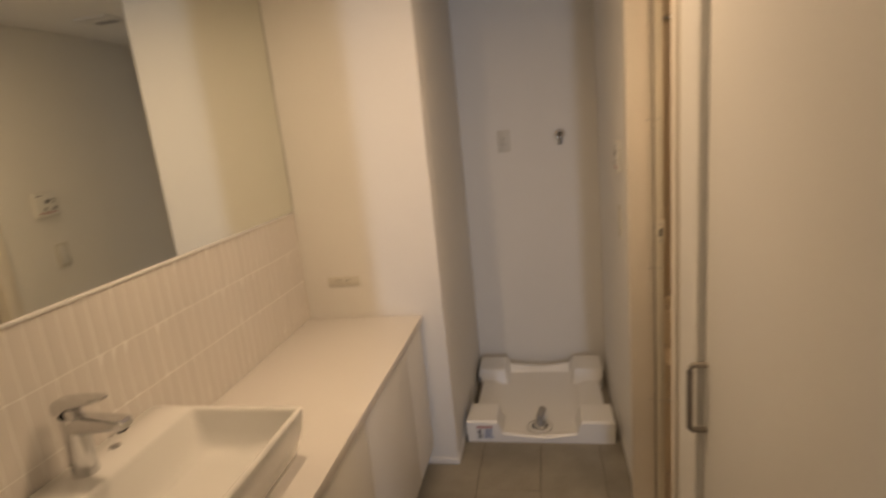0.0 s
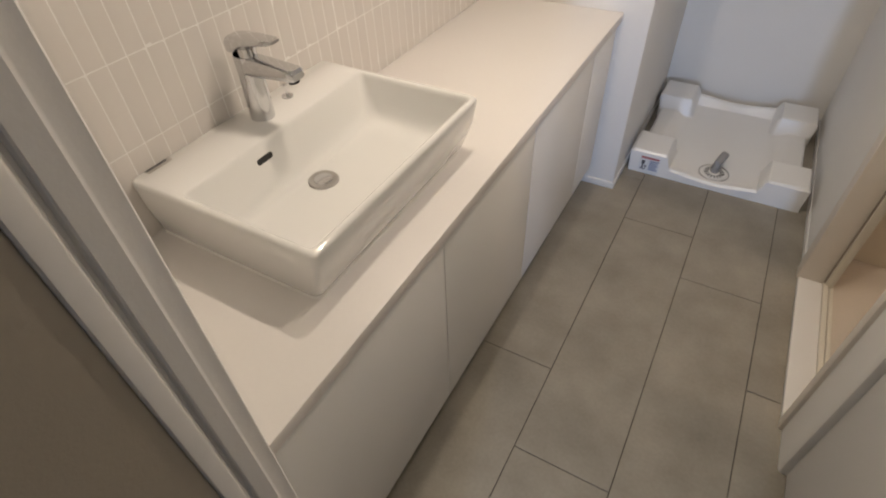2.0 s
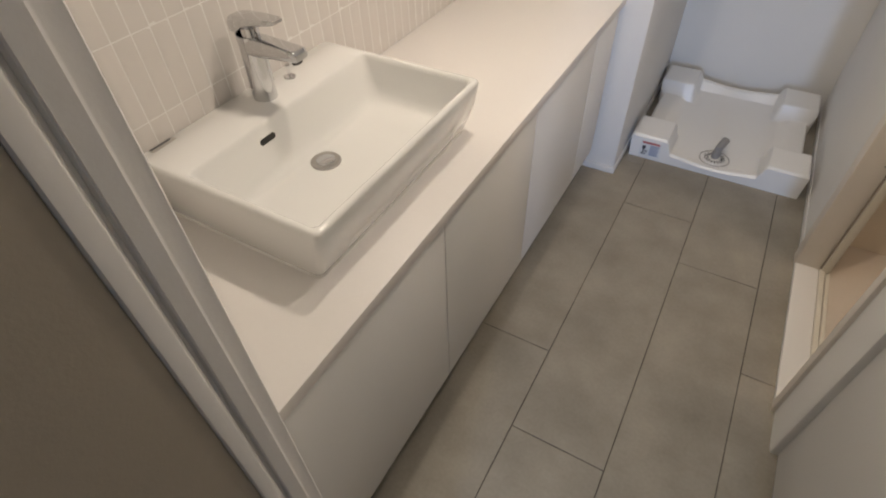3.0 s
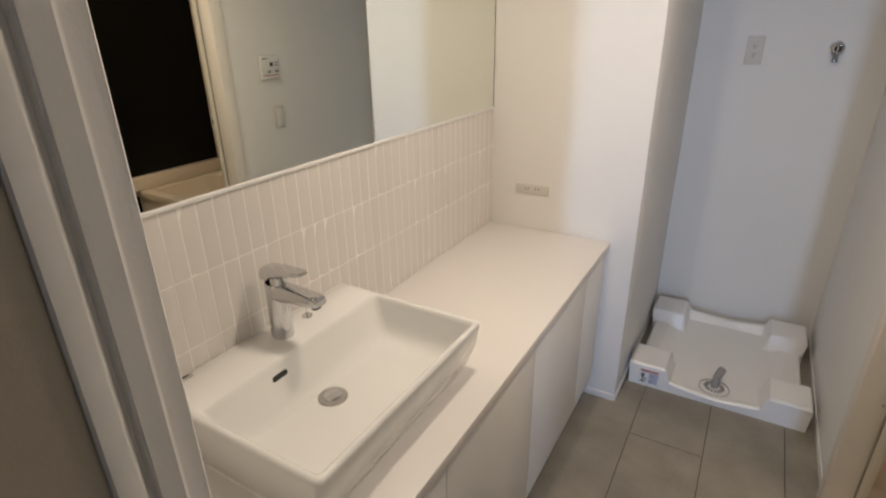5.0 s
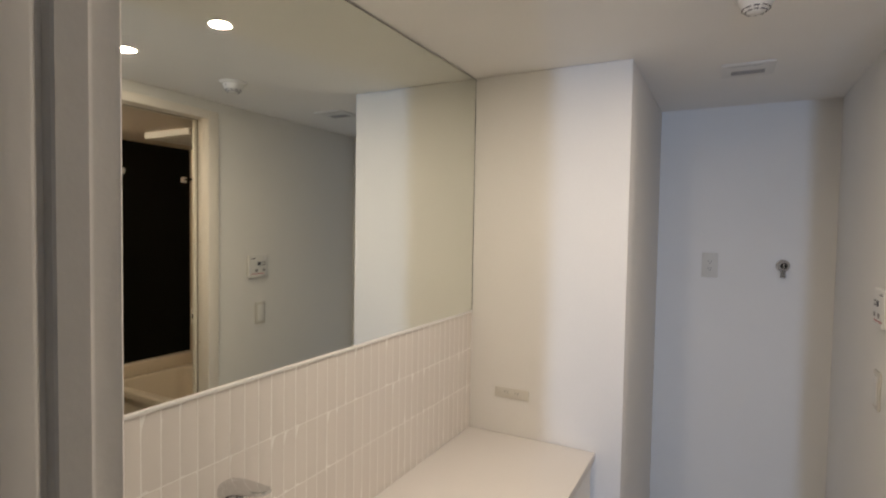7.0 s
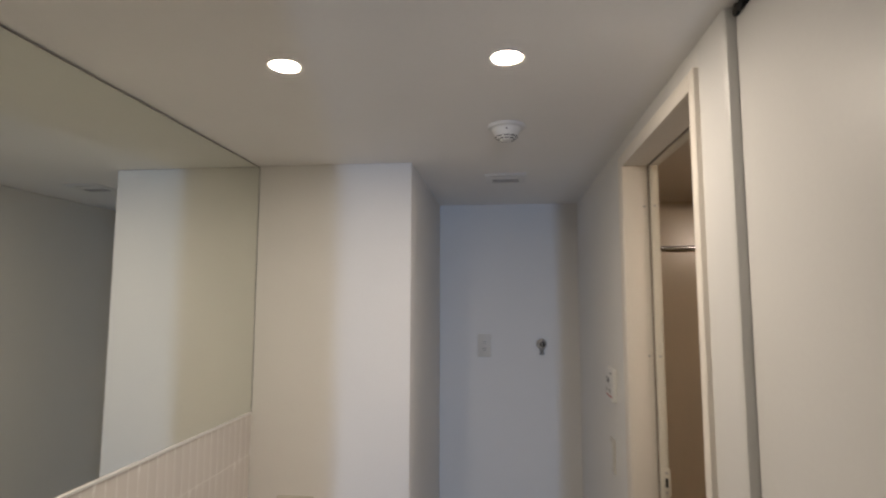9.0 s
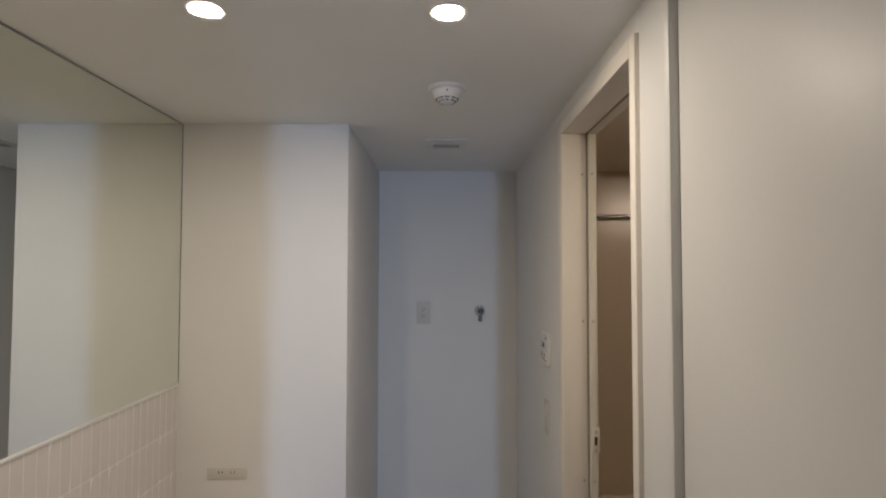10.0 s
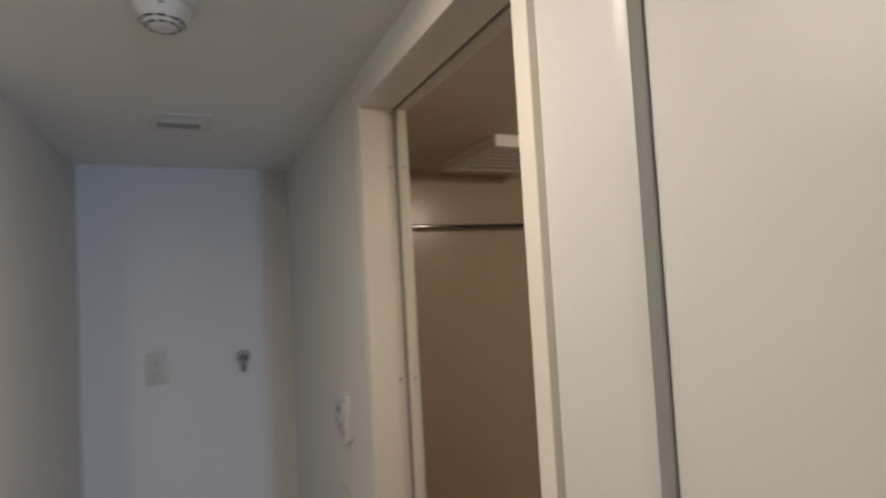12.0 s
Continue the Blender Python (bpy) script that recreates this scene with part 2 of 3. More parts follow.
part("bath_frame", box((uf0 + 0.022, OPEN1 + 0.004, 0), (uf1, OPEN1 + 0.06, HEAD + 0.04), 0.003), IVORY, door_1, "ivory bathroom door frame")
part("bath_frame", box((uf0, OPEN0 - 0.06, 0), (uf1, OPEN0 + 0.006, HEAD + 0.04), 0.003), IVORY, door_1, "ivory bathroom door frame")
part("bath_head", box((uf0, OPEN0 + 0.006, HEAD - 0.002), (uf1, OPEN1 + 0.004, HEAD + 0.04), 0.003), IVORY, door_1)
part("sill", box((RW + 0.002, OPEN0, -0.004), (RW + 0.077, OPEN1, 0.012), 0.003), TRIM, door_1, "white doorway sill")
part("sill_track", box((RW + 0.077, OPEN0, -0.004), (RW + 0.094, OPEN1, 0.018), 0.003), IVORY, door_1)
part("sill_track", box((RW + 0.098, OPEN0, -0.004), (uf1, OPEN1, 0.010), 0.003), IVORY, door_1)
strike = part("strike_plate", box((uf0 + 0.003, OPEN1 - 0.016, 1.038), (uf1 - 0.002, OPEN1 - 0.004, 1.117), 0.003), IVORY, door_1, "ivory latch plate")
part("latch_slot", box((uf0 + 0.011, OPEN1 - 0.0175, 1.064), (uf1 - 0.011, OPEN1 - 0.0155, 1.090)), DARK, strike)
for sx, sz in ((uf0 + 0.015, 1.105), (uf0 + 0.015, 1.048)):
    part("screw", lathe([(0.0, 0.0012), (0.0035, 0.001), (0.004, 0)], 10, Matrix.Translation((sx, OPEN1 - 0.016, sz)) @ pose(0, 0, 0, 90)), STEEL, strike)
for sz in (0.45, 0.95, 1.45, 1.92):
    part("screw", lathe([(0.0, 0.0012), (0.0035, 0.001), (0.004, 0)], 10, Matrix.Translation((RW + 0.064, OPEN1 - 0.001, sz)) @ pose(0, 0, 0, 90)), STEEL, door_1)
    part("screw", lathe([(0.0, 0.0012), (0.0035, 0.001), (0.004, 0)], 10, Matrix.Translation((uf0 + 0.011, OPEN1 - 0.012, sz)) @ pose(0, 0, 0, 90)), STEEL, door_1)

# white post between the bathroom doorway and the sliding door, rounded on its free edge
post = [(RW + 0.009, OPEN0 - 0.031), (RW + 0.07, OPEN0 - 0.031), (RW + 0.07, 1.022), (RW + 0.019, 1.022), (RW + 0.0125, 1.0245), (RW + 0.0098, 1.032), (RW + 0.009, 1.042)]
structure("trim", prism(post, 0, CEIL), TRIM, "white door post beside the bathroom doorway")

# the sliding door in the east wall
door_2 = tagged(new("door_2"), "plain white sliding door with a satin nickel pull, closed", "door", kind="structure")
LX = RW + 0.028
leaf = part("leaf", box((LX, 0.24, 0.008), (LX + 0.034, 1.0215, 2.124), 0.003), LEAF, door_2)
pull = part("handle", tube([(LX, 1.008, 0.973), (LX - 0.026, 1.008, 0.973), (LX - 0.031, 1.008, 0.968), (LX - 0.032, 1.008, 0.961), (LX - 0.032, 1.008, 0.838), (LX - 0.031, 1.008, 0.831), (LX - 0.026, 1.008, 0.826), (LX, 1.008, 0.826)], 0.0065), BRONZE, leaf, "satin nickel bow pull")
part("track", box((LX + 0.006, 0.1, CEIL - 0.012), (LX + 0.03, 1.021, CEIL - 0.001)), STEEL, door_2, "grey hanging track")
hanger = part("hanger", box((LX - 0.001, 0.980, 2.1235), (LX + 0.03, 1.016, 2.131), 0.002), BLACKMETAL, door_2, "black roller hanger")
for hy in (0.989, 1.008):
    part("roller", lathe([(0, -0.006), (0.011, -0.006), (0.012, -0.003), (0.010, 0), (0.012, 0.003), (0.011, 0.006), (0, 0.006)], 18, Matrix.Translation((LX + 0.000, hy, 2.1305)) @ pose(0, 0, 0, 0, 90, 0)), BLACKMETAL, hanger)
structure("wall_east_recess", box((LX + 0.05, 0.1, 0), (LX + 0.09, 1.021, CEIL)), TRIM, "plain backing behind the sliding door")

# the leaf and jamb at the way in
door_3 = tagged(new("door_3"), "white grooved door jamb at the way in", "door jamb", kind="structure")
edge = [(JX - 0.05, 0.1355), (JX - 0.0012, 0.1355), (JX, 0.1367), (JX, 0.1462), (JX - 0.0012, 0.1482), (JX - 0.0045, 0.1502), (JX - 0.0045, 0.1522), (JX - 0.0008, 0.1530), (JX, 0.1540), (JX, 0.1650), (JX - 0.0014, 0.1665), (JX - 0.0022, 0.1680), (JX - 0.0022, 0.1778), (JX - 0.0034, 0.1790), (JX - 0.05, 0.1790)]
part("jamb", prism(edge, 0, CEIL), JAMB, door_3, "white grooved jamb strip")
structure("wall_hall_corner", box((-0.7, -1.3, 0), (JX - 0.0025, 0.1353, 2.3)), HALLWALL, "papered hall wall with shade in its colour")

# unseen hall behind the camera, with a tall window
structure("floor_hall", box((-0.7, -3.32, -0.1), (3.0, 0.0, -0.002)), HALLFLOOR, "brown hall floor")
structure("ceiling_hall", box((-0.7, -3.32, 2.3), (3.0, 0.0, 2.4)), CEILPAPER, "white hall ceiling")
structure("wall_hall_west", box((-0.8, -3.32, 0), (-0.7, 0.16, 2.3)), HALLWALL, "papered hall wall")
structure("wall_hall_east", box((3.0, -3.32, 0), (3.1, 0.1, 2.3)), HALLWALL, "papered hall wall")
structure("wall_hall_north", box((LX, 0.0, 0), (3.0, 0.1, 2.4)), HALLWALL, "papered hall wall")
# two walls added out of view to shape the daylight reaching the pier
structure("wall_hall_baffle", box((1.78, -0.75, 0), (3.0, -0.6, 2.3)), HALLWALL, "added unseen wall shaping the daylight")
structure("wall_hall_baffle", box((JX - 0.002, -0.75, 0), (0.910, -0.6, 2.3)), HALLWALL, "added unseen wall shaping the daylight")
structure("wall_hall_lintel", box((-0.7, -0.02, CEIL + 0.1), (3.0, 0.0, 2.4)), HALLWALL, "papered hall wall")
WX0, WX1, WZ0, WZ1, WY = 1.42, 1.56, 0.12, 2.12, -3.22
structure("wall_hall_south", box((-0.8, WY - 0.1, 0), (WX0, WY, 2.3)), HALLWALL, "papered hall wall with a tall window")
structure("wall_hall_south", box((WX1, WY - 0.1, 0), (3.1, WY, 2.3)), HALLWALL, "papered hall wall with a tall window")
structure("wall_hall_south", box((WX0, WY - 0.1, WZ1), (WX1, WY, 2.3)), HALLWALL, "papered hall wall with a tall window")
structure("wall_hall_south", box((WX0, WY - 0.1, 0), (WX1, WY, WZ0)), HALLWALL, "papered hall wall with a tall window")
window_1 = tagged(new("window_1"), "tall narrow hall window", "window", kind="structure")
for a, b in (((WX0, WY - 0.08, WZ0), (WX0 + 0.02, WY - 0.04, WZ1)), ((WX1 - 0.02, WY - 0.08, WZ0), (WX1, WY - 0.04, WZ1)), ((WX0 + 0.02, WY - 0.08, WZ0), (WX1 - 0.02, WY - 0.04, WZ0 + 0.02)), ((WX0 + 0.02, WY - 0.08, WZ1 - 0.02), (WX1 - 0.02, WY - 0.04, WZ1))):
    part("window_frame", box(a, b, 0.003), TRIM, window_1)
pane = part("pane", box((WX0 + 0.02, WY - 0.064, WZ0 + 0.02), (WX1 - 0.02, WY - 0.058, WZ1 - 0.02)), GLASS, window_1)
pane.visible_shadow = False

# ---------------------------------------------------------------- bathroom beyond the doorway
BX0, BX1, BY0, BY1, BZ = uf1, 2.65, 1.03, 2.665, 2.090
structure("floor_bath", box((BX0, BY0, -0.1), (BX1, BY1, -0.002)), BATHFLOOR, "beige bathroom floor")
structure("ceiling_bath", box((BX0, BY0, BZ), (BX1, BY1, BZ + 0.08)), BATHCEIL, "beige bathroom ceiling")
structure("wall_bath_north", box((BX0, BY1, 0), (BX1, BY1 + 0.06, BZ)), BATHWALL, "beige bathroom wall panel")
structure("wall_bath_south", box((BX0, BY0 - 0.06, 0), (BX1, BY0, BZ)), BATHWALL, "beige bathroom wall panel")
structure("wall_bath_east", box((BX1, BY0, 0), (BX1 + 0.06, BY1, BZ)), BATHBLACK, "glossy black bathroom accent wall")
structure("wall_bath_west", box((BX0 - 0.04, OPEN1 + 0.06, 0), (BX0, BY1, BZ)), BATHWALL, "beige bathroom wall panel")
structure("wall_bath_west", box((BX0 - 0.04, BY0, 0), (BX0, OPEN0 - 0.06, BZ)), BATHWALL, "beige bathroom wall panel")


def bathtub():
    y0, y1, top = 1.975, BY1 - 0.002, 0.505
    tub = thing("bathtub", ((BX0 + BX1) / 2, (y0 + y1) / 2, 0), "cream built-in bathtub along the bathroom wall", "bathtub")
    ox, oy = tub.location.x, tub.location.y
    x0, x1 = BX0 + 0.003, BX1 - 0.003
    rings = [rrect(x0, y0 + 0.02, x1, y1, 0.01, 0.0), rrect(x0, y0 + 0.02, x1, y1, 0.01, top - 0.045), rrect(x0, y0, x1, y1, 0.012, top - 0.04), rrect(x0, y0, x1, y1, 0.012, top - 0.008),
             rrect(x0 + 0.004, y0 + 0.006, x1 - 0.004, y1 - 0.004, 0.012, top),
             rrect(x0 + 0.07, y0 + 0.06, x1 - 0.09, y1 - 0.09, 0.10, top - 0.002), rrect(x0 + 0.08, y0 + 0.07, x1 - 0.10, y1 - 0.10, 0.10, top - 0.015),
             rrect(x0 + 0.12, y0 + 0.11, x1 - 0.15, y1 - 0.14, 0.12, 0.12), rrect(x0 + 0.20, y0 + 0.18, x1 - 0.22, y1 - 0.20, 0.10, 0.07)]
    bm = loft(rings)
    bm.transform(Matrix.Translation((-ox, -oy, 0)))
    part("body", bm, TUB, tub)
    part("ledge", box((x1 - 0.075 - ox, y0 - 0.075 - oy, top), (x1 - ox, y1 - oy, 0.590), 0.006), TUB, tub, "cream wall ledge")
    part("ledge", box((x0 - ox, y1 - 0.03 - oy, top), (x1 - 0.075 - ox, y1 - oy, 0.545), 0.006), TUB, tub, "cream wall ledge")
    part("apron_strip", box((x0 - ox, y0 + 0.008 - oy, 0.33), (x1 - ox, y0 + 0.021 - oy, 0.345), 0.002), IVORY, tub)


bathtub()

pole = thing("laundry_pole", ((BX0 + BX1) / 2, 2.605, 1.864), "polished steel laundry pole across the bathroom", "pole")
hw = (BX1 - BX0) / 2
part("rod", tube([(-hw + 0.02, 0, 0), (hw - 0.02, 0, 0)], 0.0085), TAPMETAL, pole)
for s in (-1, 1):
    part("bracket", box((s * hw - 0.03 if s > 0 else -hw, -0.018, -0.022), (hw if s > 0 else -hw + 0.03, 0.018, 0.018), 0.006), PLASTIC, pole, "white wall bracket")
hook = thing("pole_bracket", (BX1 - 0.015, 2.150, 1.885), "white spare pole bracket on the black wall", "bracket")
part("base", box((-0.006, -0.02, -0.022), (0.015, 0.02, 0.022), 0.005), PLASTIC, hook)
part("cup", box((-0.022, -0.014, -0.018), (-0.006, 0.014, 0.006), 0.004), PLASTIC, hook)

shower = thing("shower_rail", (BX1, 1.842, 1.235), "chrome shower slide rail with a hose on the black wall", "shower")
part("rail", tube([(-0.05, 0, -0.31), (-0.05, 0, 0.42)], 0.012), CHROME, shower)
for z in (-0.26, 0.38):
    part("mount", tube([(-0.001, 0, z), (-0.05, 0, z)], 0.013), CHROME, shower)
part("holder", lathe([(0, -0.02), (0.019, -0.02), (0.021, 0), (0.019, 0.02), (0, 0.02)], 18, Matrix.Translation((-0.055, 0.01, 0.22))), CHROME, shower)
part("hose", tube([(-0.07, 0.012, 0.2), (-0.05, 0.035, 0.36), (-0.035, 0.050, 0.40), (-0.03, 0.078, 0.30), (-0.03, 0.079, -0.2), (-0.03, 0.078, -0.662)], 0.0058), STEEL, shower, "steel shower hose")

robe_hook = thing("wall_hook", (BX1, 1.792, 1.0), "small white curved hook on the black bathroom wall", "hook")
part("base", lathe([(0, 0.006), (0.011, 0.005), (0.012, 0)], 18, pose(0, 0, 0, 0, -90, 0)), PLASTIC, robe_hook)
part("arm", tube([(-0.004, 0, 0.004), (-0.030, 0.004, 0.008), (-0.042, 0.012, -0.004), (-0.040, 0.020, -0.022)], 0.0062), PLASTIC, robe_hook)

dryer = thing("bathroom_dryer", (2.04, 2.255, BZ), "pale boxy bathroom dryer unit fixed to the ceiling", "ceiling dryer")
bm = loft([rrect(-0.21, -0.195, 0.21, 0.195, 0.010, 0.0), rrect(-0.21, -0.195, 0.21, 0.195, 0.010, -0.033), rrect(-0.206, -0.191, 0.206, 0.191, 0.010, -0.037), rrect(-0.165, -0.150, 0.165, 0.150, 0.008, -0.037), rrect(-0.160, -0.145, 0.160, 0.145, 0.008, -0.030)])
part("cover", bm, PLASTIC, dryer)
for k in range(5):
    part("slat", box((-0.145, -0.125 + 0.052 * k, -0.036), (0.145, -0.097 + 0.052 * k, -0.029), 0.002), PLASTIC, dryer)

bath_lamp = thing("bathroom_light", (2.28, 1.38, BZ), "round bathroom ceiling light, dimly lit", "ceiling light")
part("base", lathe([(0, -0.02), (0.085, -0.02), (0.09, -0.016), (0.09, 0), (0, 0)], 32), PLASTIC, bath_lamp)
part("shade", lathe([(0, -0.125), (0.03, -0.122), (0.058, -0.108), (0.074, -0.084), (0.078, -0.055), (0.076, -0.02)], 32), BATHLENS, bath_lamp, "glowing opal shade")

bath_door = thing("bathroom_door", (uf1 + 0.01, OPEN0 + 0.012, 0.012), "white bathroom door folded open against its frame", "door")
part("leaf", box((0.0, -0.028, 0.0), (0.62, 0.0, 2.03), 0.004), PLASTIC, bath_door)
lever = part("handle", lathe([(0, 0), (0.02, 0), (0.02, 0.006), (0.012, 0.01), (0.011, 0.028), (0, 0.03)], 18, Matrix.Translation((0.07, 0, 1.0)) @ pose(0, 0, 0, -90)), IVORY, bath_door, "ivory lever handle")
part("grip", box((0.055, 0.022, 0.99), (0.13, 0.036, 1.012), 0.006), IVORY, lever)


# ---------------------------------------------------------------- vanity
CT, CF, VY = 0.722, 0.513, 0.182


def cabinet(y0, y1, label):
    w = y1 - y0
    unit = thing("cabinet", (0.0, y0, 0.10), label, "cabinet", "vanity cabinets under the worktop")
    part("body", box((0.002, 0.001, 0.0), (0.482, w - 0.001, 0.5865), 0.001), CABINET, unit)
    part("door", box((0.485, 0.0015, 0.001), (0.503, w - 0.0015, 0.5855), 0.0015), CABINET, unit)
    return unit


for y0, y1, label in ((VY, 0.766, "white flat-fronted vanity cabinet under the basin"), (0.766, 1.263, "white flat-fronted vanity cabinet"), (1.263, 1.7600, "white flat-fronted vanity cabinet"), (1.76, 1.993, "narrow white flat-fronted vanity cabinet beside the pier")):
    cabinet(y0, y1, label)
structure("trim", box((0.02, VY, 0.0), (0.43, PY - 0.008, 0.098)), CABINET, "recessed white plinth under the vanity")
counter = thing("worktop", (0.0, VY, CT), "long cream-white worktop running along the wall", "worktop")
part("slab", box((-0.0115, 0.001, -0.030), (CF, PY - VY - 0.002, 0.0), 0.0025), TOP, counter)
# thin dark sheet puts the shade under the slab into colour
part("backing", box((0.012, 0.003, -0.0345), (0.490, PY - VY - 0.004, -0.030)), DARK, counter, "near-black sheet painting the shade in the gap")


def wash_basin():
    x0, y0, x1, y1, h = 0.0145, 0.484, 0.440, 1.046, 0.134
    ob = thing("wash_basin", ((x0 + x1) / 2, (y0 + y1) / 2, CT), "white rectangular ceramic vessel basin on the worktop", "wash basin")
    cx, cy = ob.location.x, ob.location.y
    a, b, c, d = x0 - 0.0105 - cx, y0 - cy, x1 - cx, y1 - cy
    bowl = a + 0.1285
    rings = [rrect(a, b + 0.018, c - 0.040, d - 0.018, 0.014, 0.0), rrect(a, b + 0.012, c - 0.030, d - 0.012, 0.014, 0.012), rrect(a, b + 0.003, c - 0.008, d - 0.003, 0.014, h * 0.55),
             rrect(a, b, c, d, 0.013, h - 0.008), rrect(a + 0.0015, b + 0.0015, c - 0.0015, d - 0.0015, 0.013, h - 0.003), rrect(a + 0.005, b + 0.005, c - 0.005, d - 0.005, 0.012, h),
             rrect(bowl - 0.004, b + 0.012, c - 0.011, d - 0.012, 0.012, h), rrect(bowl, b + 0.0155, c - 0.015, d - 0.0155, 0.012, h - 0.003), rrect(bowl + 0.004, b + 0.018, c - 0.017, d - 0.018, 0.014, h - 0.012),
             rrect(bowl + 0.016, b + 0.027, c - 0.025, d - 0.027, 0.024, h - 0.058), rrect(bowl + 0.023, b + 0.033, c - 0.031, d - 0.033, 0.030, h - 0.078),
             rrect(bowl + 0.029, b + 0.041, c - 0.038, d - 0.041, 0.036, h - 0.090), rrect(bowl + 0.037, b + 0.052, c - 0.047, d - 0.052, 0.042, h - 0.0970),
             rrect(bowl + 0.044, b + 0.066, c - 0.058, d - 0.066, 0.046, h - 0.1008), rrect(bowl + 0.0475, b + 0.105, c - 0.080, d - 0.105, 0.046, h - 0.1036),
             rrect(bowl + 0.0495, b + 0.190, c - 0.120, d - 0.200, 0.040, h - 0.1060), rrect(-0.043, -0.044, 0.025, 0.024, 0.033, h - 0.1076)]
    part("bowl", loft(rings), CERAMIC, ob, sharp=46)
    bm = loft([rrect(a, b + 0.013, c - 0.033, d - 0.013, 0.014, 0.0), rrect(a, b + 0.015, c - 0.036, d - 0.015, 0.014, 0.003)])
    part("sealant", bm, GROUT, ob, "white sealant bead")
    dz = h - 0.1075
    drain = part("drain", lathe([(0, 0.001), (0.019, 0.001), (0.0195, 0.003), (0.031, 0.004), (0.033, 0.002), (0.033, 0)], 36, Matrix.Translation((-0.009, -0.010, dz))), STEEL, ob, "polished steel drain ring")
    part("plug", lathe([(0, 0.007), (0.012, 0.0065), (0.020, 0.005), (0.0215, 0.002), (0.0215, 0)], 36, Matrix.Translation((-0.009, -0.010, dz))), CHROME, drain, "chrome pop-up plug")
    own = loft([rrect(-0.021, -0.0065, 0.021, 0.0065, 0.0062, 0.0), rrect(-0.021, -0.0065, 0.021, 0.0065, 0.0062, 0.002)])
    own.transform(Matrix.Translation((bowl + 0.0078, -0.080, h - 0.033)) @ pose(0, 0, 0, 0, 76, 0) @ pose(0, 0, 0, 0, 0, 90))
    part("overflow", own, DARK, ob, "dark oval overflow slot")
    sticker = part("sticker", box((a + 0.006, b + 0.032, h), (a + 0.020, b + 0.086, h + 0.0006)), SILVERLABEL, ob, "small silver label")
    part("print", box((a + 0.007, b + 0.033, h + 0.0006), (a + 0.0125, b + 0.079, h + 0.0010)), INK, sticker)


wash_basin()


def faucet():
    ob = thing("faucet", (0.070, 0.772, CT + 0.134), "chrome single-lever basin mixer standing on the basin", "faucet")

    def ring(cx, cz, rx, ry, tilt=0.0, n=24):
        out = []
        for k in range(n):
            u = 2 * math.pi * k / n
            x, y = rx * math.cos(u), ry * math.sin(u)
            out.append((cx + x * math.cos(tilt), y, cz - x * math.sin(tilt)))
        return out
    body = [ring(-0.003, 0.0, 0.0265, 0.0250), ring(-0.003, 0.003, 0.0265, 0.0250), ring(-0.002, 0.05, 0.0260, 0.0245), ring(-0.001, 0.10, 0.0255, 0.024), ring(-0.002, 0.132, 0.0255, 0.0235, 0.12), ring(-0.0025, 0.135, 0.024, 0.022, 0.12)]
    b = part("body", loft(body), CHROME, ob)

    def slab(stations):
        rings = []
        for x, z, hw_, hh in stations:
            r = min(hw_, hh) * 0.75
            pts = rrect(-hw_, -hh, hw_, hh, r, 0, 4)
            rings.append([(x, p[0], z + p[1]) for p in pts])
        return loft(rings)
    part("spout", slab([(0.0, 0.114, 0.0225, 0.021), (0.03, 0.1155, 0.0225, 0.0195), (0.07, 0.117, 0.022, 0.0150), (0.108, 0.1178, 0.0212, 0.0115), (0.123, 0.117, 0.0200, 0.0104), (0.129, 0.1155, 0.016, 0.0062)]), CHROME, ob)
    part("aerator", lathe([(0, -0.010), (0.0095, -0.010), (0.011, -0.008), (0.011, 0.004), (0, 0.004)], 20, Matrix.Translation((0.112, 0, 0.1085)) @ pose(0, 0, 0, 0, -12, 0)), BLACKMETAL, ob, "dark outlet")
    lev = part("lever", slab([(-0.0285, 0.1475, 0.017, 0.013), (-0.0250, 0.150, 0.0222, 0.0165), (-0.010, 0.153, 0.0236, 0.0165), (0.010, 0.1605, 0.0230, 0.0098), (0.030, 0.1640, 0.0215, 0.0072), (0.055, 0.1665, 0.0195, 0.0056), (0.078, 0.1690, 0.0165, 0.0042), (0.088, 0.1695, 0.0110, 0.0026)]), CHROME, ob, at=(0, 0, 0.004))
    part("neck", lathe([(0, 0.0), (0.018, 0.0), (0.0175, 0.016), (0.0125, 0.022), (0.0125, 0.028), (0, 0.028)], 20, Matrix.Translation((0.006, 0, 0.130))), CHROME, lev)
    knob = part("lift_rod", lathe([(0, 0.030), (0.005, 0.030), (0.0055, 0.027), (0.003, 0.022), (0.003, 0.007), (0.006, 0.005), (0.0125, 0.003), (0.013, 0), (0, 0)], 20, Matrix.Translation((-0.013, 0.089, 0.0))), CHROME, ob, "chrome pop-up rod")


faucet()


# mirror and tiled splashback on the west wall
mirror = thing("wall_mirror", (-0.0030, VY, 1.2035), "large frameless mirror above the tiled splashback", "mirror")
part("glass", box((0.0, 0.0, 0.002), (0.005, PY - VY - 0.0025, CEIL - 1.2035 - 0.006), 0.0), MIRROR, mirror)
part("edge", box((0.0, PY - VY - 0.0025, 0.002), (0.0055, PY - VY, CEIL - 1.2035 - 0.006)), INK, mirror, "thin grey mirror edge")
part("edge", box((0.0, 0.0, CEIL - 1.2035 - 0.006), (0.0055, PY - VY - 0.0005, CEIL - 1.2035 - 0.003)), GREY, mirror, "thin grey mirror edge")


